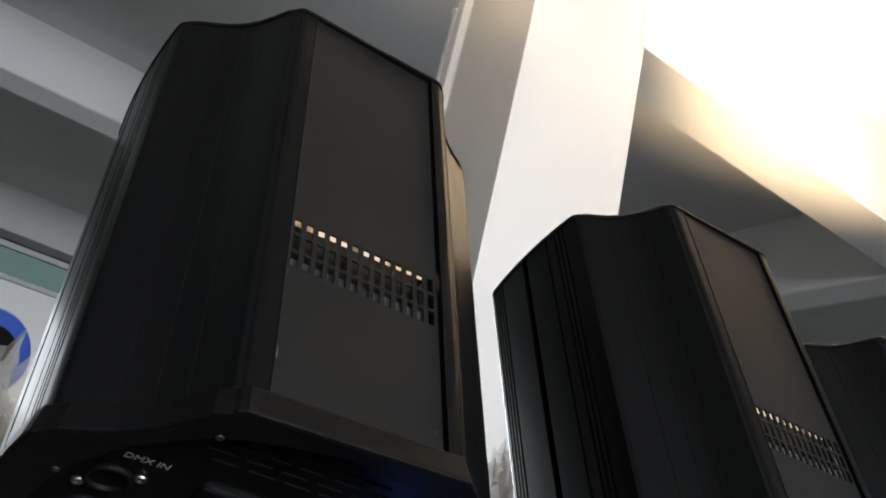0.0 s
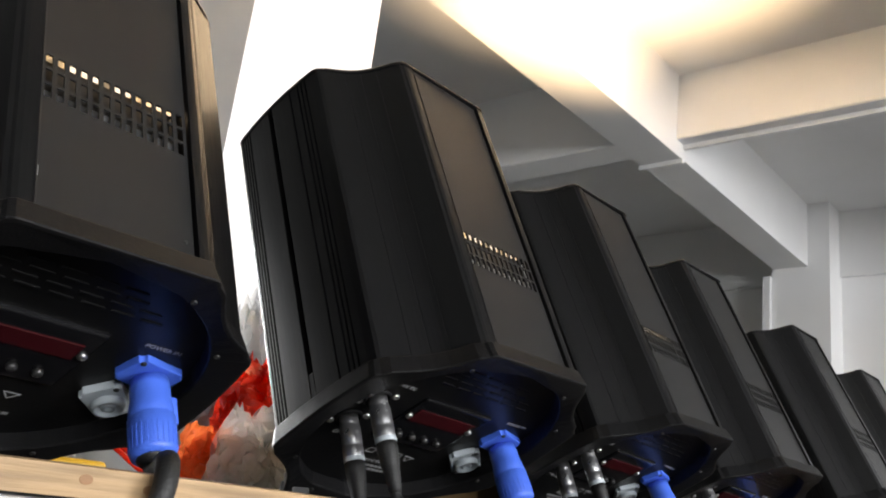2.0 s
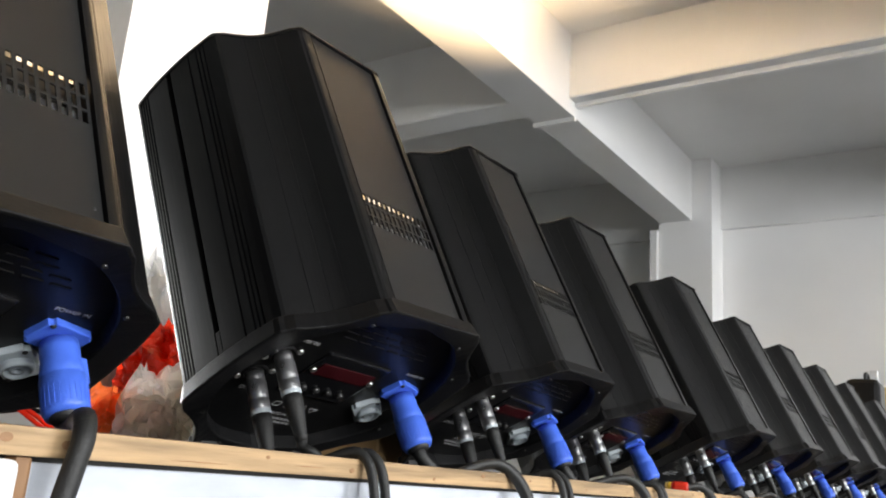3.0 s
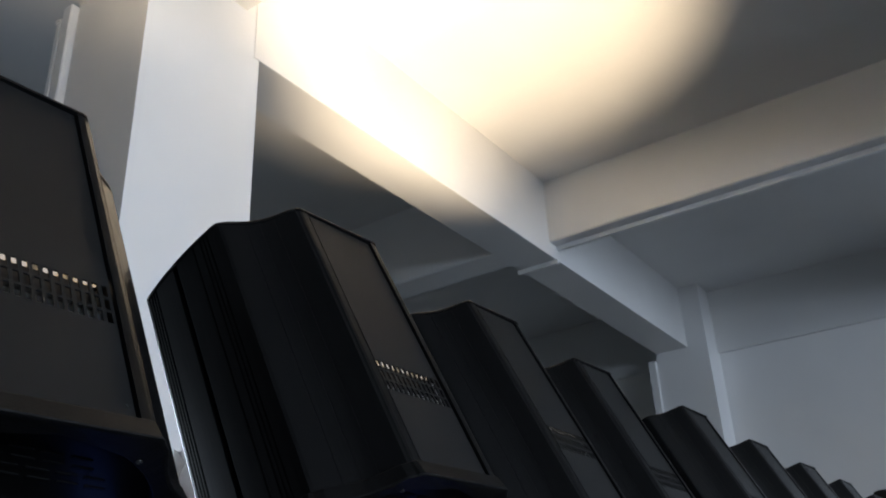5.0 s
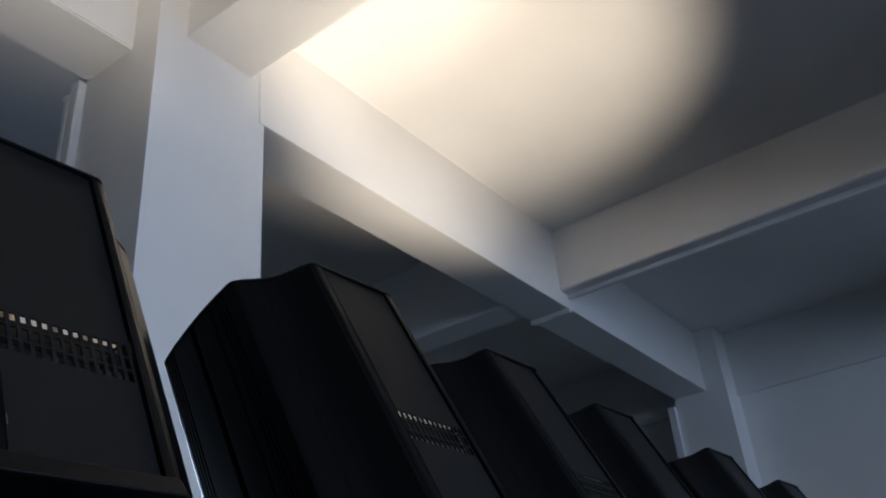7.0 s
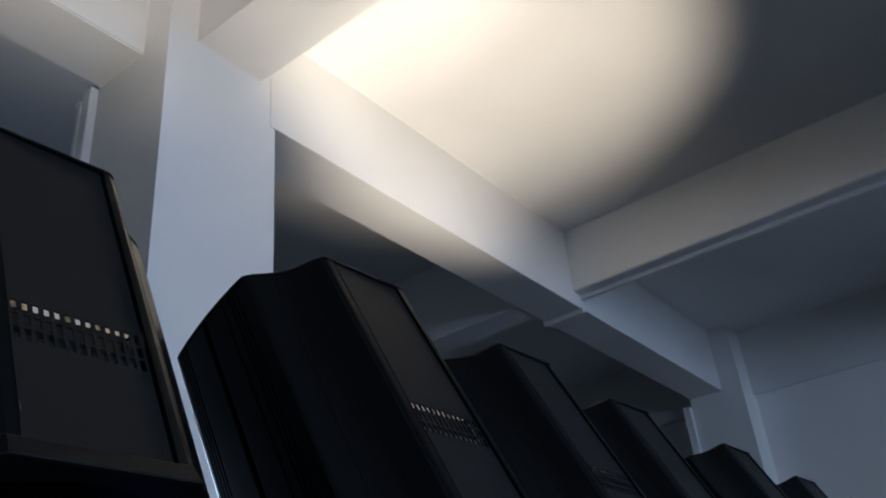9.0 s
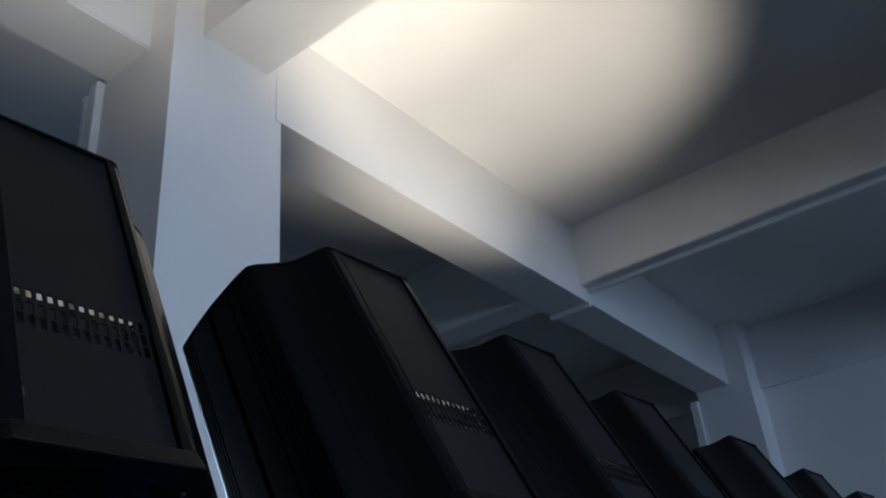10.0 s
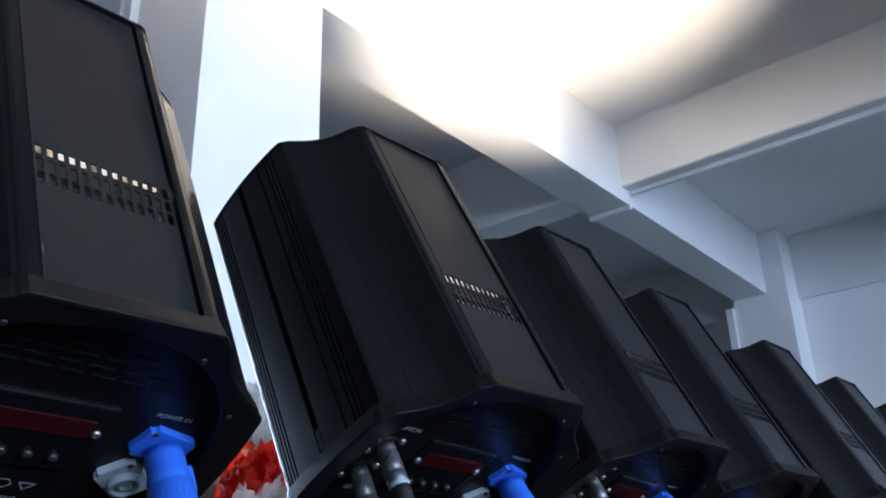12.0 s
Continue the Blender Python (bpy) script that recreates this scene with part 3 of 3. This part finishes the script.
        if nm == "power_outlet":
            part("socket_ring", lathe([(0.0118, -0.004), (0.0118, -0.0105), (0.0108, -0.0115), (0.0088, -0.0115), (0.0084, -0.007), (0.0055, -0.007), (0.0050, -0.0105), (0.0030, -0.0105), (0.0026, -0.006), (0.0005, -0.006)], 28), grey_plastic, inlet, smooth=True)
    return light


BASE = Vector((0.46115, 0.08366, 0.95240))
AXIS = Vector((0.03923, 0.46110, 0.88648))


def unit_pose(off, lean=0.0, spin=0.0, back=0.0):
    a = Vector((AXIS.x + lean, AXIS.y + back, AXIS.z)).normalized()
    e1 = (Vector((1, 0, 0)) - a * a.x).normalized()
    m = Matrix((e1, a.cross(e1), a)).transposed().to_4x4()
    m.translation = BASE + AXIS * LEN + Vector(off) - a * LEN
    return m @ Matrix.Rotation(radians(spin), 4, "Z")


UNITS = [((-0.3720, 0.0246, -0.0032), -0.013, 0.7, -0.0183), ((0, 0, 0), 0, 0), ((0.3535, 0.012, 0.002), 0, 0.5), ((0.677, 0.010, -0.005), 0.006, -0.5), ((1.134, -0.004, 0), 0, 0.3), ((1.570, -0.011, 0), -0.004, 0), ((1.985, -0.026, 0), 0, -1), ((2.38, -0.045, 0), 0.004, 0.6), ((2.82, -0.06, 0), 0, 0), ((3.36, -0.08, 0), -0.004, 0.4), ((3.76, -0.09, 0), 0, 0)]
first = stage_light()
first.matrix_basis = unit_pose(*UNITS[0])
lights = [first] + [copy_thing(first, unit_pose(*u)) for u in UNITS[1:]]
# a chip of bare metal on the nearest one's panel edge
chip_at = Matrix.Rotation(radians(WIDE[0] + 90), 4, "Z") @ Matrix.Translation((-0.0474, -RAD * math.cos(radians(HALF)), 0.038))
part("paint_chip", soft_box(-0.0004, 0.0004, -0.0003, 0.003, -0.0035, 0.0035, 0.0002, 1), alu, first, "chip of bare metal", chip_at)
# rubber feet under the low edge of the raised ones
foot_mat = rubber
for ob in lights[1:]:
    for deg in (62, 113):
        p = ob.matrix_basis @ corner(deg, RAD - 0.006)
        foot = ob.matrix_basis.inverted() @ Matrix.Translation((p.x, p.y, TOP))
        part("rubber_foot", soft_box(-0.011, 0.011, -0.009, 0.009, 0, max(p.z - TOP + 0.006, 0.006), 0.002, 2), foot_mat, ob, "small black rubber foot", foot)
bpy.context.view_layer.update()

# ---- plugs and cables ----
power_body = mesh_of("plug_body", lathe([(0.0108, -0.004), (0.0112, -0.012), (0.0112, -0.020), (0.0120, -0.026), (0.0126, -0.034), (0.0122, -0.0350), (0.0131, -0.0365), (0.0128, -0.062), (0.0115, -0.066), (0.0085, -0.0665)], 40), blue_plastic, True)
bm = bmesh.new()
for i in range(26):
    a = 2 * math.pi * i / 26
    vs = box(bm, 0.0122, 0.01315, -0.0006, 0.0006, -0.061, -0.044)
    bmesh.ops.rotate(bm, verts=vs, matrix=Matrix.Rotation(a, 3, "Z"))
power_ribs = mesh_of("grip_ribs", bm, blue_plastic)
power_latch = mesh_of("latch", soft_box(0.0105, 0.0150, -0.0042, 0.0042, -0.038, -0.016, 0.001), blue_plastic)
power_boot = mesh_of("cable_gland", lathe([(0.0088, -0.060), (0.0092, -0.068), (0.0072, -0.071)], 24), rubber, True)
barrel_me = mesh_of("barrel", lathe([(0.0080, 0.002), (0.0082, -0.006), (0.0078, -0.007), (0.0088, -0.009), (0.0088, -0.024), (0.0083, -0.0252), (0.0088, -0.0264), (0.0088, -0.034), (0.0080, -0.036)], 28), chrome, True)
ring_me = mesh_of("marker_ring", lathe([(0.0084, -0.0335), (0.0089, -0.0350), (0.0089, -0.0375), (0.0082, -0.039)], 28), grey_plastic, True)
strain_me = mesh_of("strain_relief", lathe([(0.0084, -0.036), (0.0086, -0.044), (0.0076, -0.056), (0.0066, -0.062), (0.0068, -0.064), (0.0060, -0.067), (0.0062, -0.069), (0.0054, -0.072), (0.0056, -0.074), (0.0045, -0.080)], 24), rubber, True)


def cable(name, label, group, m, plug, leave, way, r):
    ob = thing(name, label, "cable", group, m=m)
    inv = m.inverted()
    for nm, me in plug:
        share(nm, me, ob, Matrix.Identity(4))
    pts = [Vector((0, 0, leave + 0.006)), Vector((0, 0, leave - 0.006))] + [inv @ Vector(p) for p in way]
    part("cord", tube(pts, r, 12, 7), rubber, ob, "thick black rubber cord", smooth=True)
    return ob


rnd = random.Random(11)
POWER = [("plug_body", power_body), ("grip_ribs", power_ribs), ("latch", power_latch), ("cable_gland", power_boot)]
DATA = [("barrel", barrel_me), ("marker_ring", ring_me), ("strain_relief", strain_me)]
for i, ob in enumerate(lights):
    m = ob.matrix_basis.copy()
    pm = m @ Matrix.Translation((0.090, -0.012, 0.0068)) @ Matrix.Diagonal((1.2, 1.2, 0.92, 1)) @ Matrix.Rotation(radians(-2), 4, "X")
    end = pm @ Vector((0, 0, -0.082))
    if i == 0:
        way = [(0.172, 0.048, 0.8985), (0.152, 0.014, 0.9005), (0.139, -0.009, 0.8980), (0.1335, -0.0190, 0.886), (0.130, -0.0190, 0.868), (0.126, -0.0185, 0.845), (0.11, -0.02, 0.76), (0.10, -0.02, 0.6)]
    else:
        j = rnd.uniform(0, 0.03)
        way = [(end.x + 0.014, end.y - 0.006, TOP + 0.009), (end.x + 0.035, end.y - 0.012, TOP + 0.0075), (end.x + 0.070 + j, -0.002, TOP + 0.0205), (end.x + 0.098 + j, -0.024, TOP - 0.016), (end.x + 0.11 + j, -0.024, TOP - 0.09), (end.x + 0.11 + j, -0.022, 0.55)]
    cable("power_cable", "black power cable with blue plug " + ("over the table edge" if i else "hanging straight down"), "power cables", pm, POWER, -0.070, way, 0.0056)
    if i == 0:
        continue
    for k, (x, y) in enumerate(((-0.088, -0.020), (-0.088, 0.015))):
        dm = m @ Matrix.Translation((x, y, 0.010)) @ Matrix.Rotation(radians(3 + 3 * k), 4, "X") @ Matrix.Rotation(radians(-3), 4, "Y")
        end = dm @ Vector((0, 0, -0.085))
        z = max(end.z, TOP + 0.005)
        x1 = end.x + 0.012 + 0.018 * (1 - k) + rnd.uniform(0, 0.01)
        way = [(end.x + 0.006, end.y - 0.008, max(end.z - 0.004, TOP + 0.006)), (x1 - 0.012, min(end.y, 0.03), TOP + 0.007), (x1, -0.004, TOP + 0.0175), (x1 + 0.006, -0.019, TOP - 0.012), (x1 + 0.011, -0.019, TOP - 0.09), (x1 + 0.012, -0.018, 0.55)]
        cable("data_cable", "black data cable with a silver round plug", "data cables", dm, DATA, -0.078, way, 0.0042)


# ---- loose things on the table ----
def crumple(size, seed, sharp=1.0, detail=4):
    """A crushed film bag: soft swells, sharp folds and small creased facets, flat where it rests."""
    bm = bmesh.new()
    bmesh.ops.create_icosphere(bm, subdivisions=detail, radius=1.0)
    off = Vector((seed * 3.1, seed * 1.7, seed * 0.6))
    jig = random.Random(seed)
    for v in bm.verts:
        d = v.co.normalized()
        k = 0.42 * noise.noise(d * 1.2 + off)
        k += 0.30 * sharp * (0.35 - abs(noise.noise(d * 2.3 - off)))
        k += 0.16 * sharp * (0.3 - abs(noise.noise(Vector((d.x * 6, d.y * 6, d.z * 2.2)) + off)))
        k += 0.09 * sharp * (0.3 - abs(noise.noise(d * 9.5 + 2 * off)))
        p = d * (0.86 + k) + Vector((jig.uniform(-1, 1), jig.uniform(-1, 1), jig.uniform(-1, 1))) * 0.02 * sharp
        p.z = max(p.z, -0.6)
        v.co = Vector((p.x * size[0], p.y * size[1], (p.z + 0.6) * size[2] / 1.6))
    return bm


def fold_sheets(bm, size, seed, count, n=15):
    """Creased flaps of film that stand out of a crushed bag."""
    jig = random.Random(seed + 100)
    for i in range(count):
        turn = math.pi * (i + jig.uniform(0, 0.7)) / count
        c, q = math.cos(turn), math.sin(turn)
        off = Vector((seed * 1.3 + i * 5.7, i * 2.1, seed * 0.4))
        wide, high, lean = jig.uniform(0.75, 1.05), jig.uniform(0.75, 1.08), jig.uniform(-0.35, 0.35)
        rows = []
        for j in range(n):
            row = []
            for k in range(n):
                u, v = 2 * k / (n - 1) - 1, j / (n - 1)
                p = Vector((u * 2.1, v * 2.4, 0)) + off
                d = 0.55 * abs(noise.noise(p)) + 0.30 * abs(noise.noise(p * 2.6)) + 0.16 * noise.noise(p * 5.5) + lean * v - 0.25
                x = u * wide * (1 - 0.35 * v * v) + 0.12 * noise.noise(p * 1.7 + off)
                z = v * high * (1 + 0.22 * noise.noise(Vector((u * 3.5, i, seed))))
                row.append(bm.verts.new((size[0] * (x * c - d * q), size[1] * (x * q + d * c), size[2] * max(z, 0.0))))
            rows.append(row)
        for a, b in zip(rows, rows[1:]):
            for k in range(n - 1):
                bm.faces.new((a[k], a[k + 1], b[k + 1])), bm.faces.new((a[k], b[k + 1], b[k]))


def bag(name, label, mat, at, size, seed, turn=0, sharp=1.0, flaps=0):
    core = tuple(0.72 * e for e in size) if flaps else size
    bm = crumple(core, seed, sharp)
    fold_sheets(bm, size, seed, flaps)
    ob = new(name, mesh_of(name, bm, mat))
    ob.matrix_basis = pose(*at, 0, 0, turn)
    return tagged(ob, label, "plastic bag", "crumpled bags behind the lights")


bag("plastic_bag", "crumpled bright red plastic bag top", red_plastic, (0.555, 0.47, TOP + 0.07), (0.085, 0.05, 0.10), 3, 20, 1.3, 4)
bag("plastic_bag", "crumpled orange red plastic bag on the table", orange_film, (0.452, 0.40, TOP), (0.05, 0.04, 0.070), 7, -10, 1.3, 4)
bag("plastic_bag", "crinkled pale cream plastic bag", pink_film, (0.525, 0.375, TOP), (0.06, 0.04, 0.095), 12, 40, 1.5, 5)
bag("plastic_bag", "crinkled clear plastic bag with gloss", clear_film, (0.475, 0.345, TOP), (0.065, 0.035, 0.095), 21, 0, 1.5, 4)
bag("plastic_bag", "tall milky plastic bag", milky_film, (0.65, 0.62, TOP), (0.075, 0.07, 0.30), 31, 0, 1.3, 4)
bag("cloth_bundle", "grey soft bundle behind the bags", grey_cloth, (0.60, 0.58, TOP), (0.10, 0.05, 0.14), 44, 0, 0.5)
bag("plastic_bag", "clear plastic bag with brown contents", clear_film, (-0.005, 0.60, TOP), (0.08, 0.06, 0.21), 53, 0, 1.1, 3)
bag("brown_bundle", "brown wrapped bundle inside a clear bag", dark_wood, (-0.02, 0.64, TOP), (0.08, 0.05, 0.17), 58, 0, 0.6)

roll = thing("tape_roll", "blue plastic reel standing on its rim", "reel", m=pose(-0.030, 0.70, TOP + 0.2155, 90, 0, 18))
part("rim", lathe([(0.030, -0.02), (0.046, -0.02), (0.048, -0.018), (0.048, 0.018), (0.046, 0.02), (0.030, 0.02)], 40), blue_plastic, roll, smooth=False)
part("core", lathe([(0.029, -0.024), (0.029, 0.024)], 30), black_plastic, roll)
stack = thing("storage_box", "dark storage box under the reel", "box", m=pose(-0.035, 0.72, TOP))
part("shell", soft_box(-0.09, 0.06, -0.05, 0.10, 0, 0.1675, 0.006, 2), black_plastic, stack)

carton = thing("carton", "small brown cardboard carton on the table", "carton", m=pose(0.80, 0.30, TOP, 0, 0, 8))
part("shell", soft_box(-0.07, 0.07, -0.05, 0.06, 0, 0.085, 0.002, 1), card, carton)
part("flap", soft_box(-0.068, 0.068, -0.052, 0.0, 0.0855, 0.088, 0.0008, 1), card, carton)
tool = thing("hand_tool", "yellow and black hand tool lying on the table", "tool", m=pose(0.225, 0.27, TOP, 0, 0, -18))
part("handle", soft_box(-0.06, 0.03, -0.012, 0.012, 0, 0.02, 0.006, 3), yellow_plastic, tool, "yellow handle")
part("tip", soft_box(0.03, 0.075, -0.006, 0.006, 0.004, 0.013, 0.003, 2), black_plastic, tool)
for dx, mat, lab in ((0.0, red_plastic, "thin red wire"), (0.009, red_plastic, "thin red wire"), (0.02, black_plastic, "thin black wire")):
    ob = new("loose_wire", mesh_of("loose_wire", tube([(0.265 + dx, 0.34, TOP + 0.052 - dx), (0.285 + dx, 0.31, TOP + 0.035), (0.305 + dx, 0.27, TOP + 0.012), (0.315 + dx, 0.2, TOP + 0.003), (0.30 + dx, 0.14, TOP + 0.003)], 0.0022, 8), mat, True))
    tagged(ob, lab + " curling over the table", "wire", "loose wires")
for x, y, mat, lab in ((1.315, 0.05, yellow_plastic, "small yellow plastic clip on the table"), (1.245, 0.015, red_plastic, "small red plastic cap on the table")):
    ob = new("plastic_clip", mesh_of("plastic_clip", soft_box(-0.018, 0.018, -0.012, 0.012, 0, 0.026, 0.004, 2), mat))
    ob.matrix_basis = pose(x, y, TOP, 0, 0, 25)
    tagged(ob, lab, "clip")

# things beyond the row's end
case = thing("dark_case", "rounded dark case standing on the table end", "case", m=pose(4.65, 0.20, TOP))
part("shell", soft_box(-0.11, 0.11, -0.07, 0.09, 0, 0.64, 0.045, 4), black_plastic, case)
part("handle", tube([(-0.05, 0, 0.635), (-0.045, 0, 0.665), (0, 0, 0.675), (0.045, 0, 0.665), (0.05, 0, 0.635)], 0.008, 10), rubber, case, smooth=True)
crate = thing("orange_carton", "orange brown carton behind the last lights", "carton", m=pose(4.95, 0.21, TOP))
part("shell", soft_box(-0.09, 0.09, -0.07, 0.10, 0, 0.63, 0.004, 2), card, crate)
part("flap", soft_box(-0.088, 0.088, -0.072, 0.0, 0.631, 0.634, 0.001, 1), card, crate)
post = thing("grey_post", "slim grey post at the table end", "post", m=pose(5.22, 0.24, TOP))
part("shaft", soft_box(-0.03, 0.03, -0.02, 0.02, 0, 0.77, 0.004, 2), grey_cloth, post)
part("foot_plate", soft_box(-0.06, 0.06, -0.05, 0.05, 0, 0.008, 0.002, 1), alu, post)
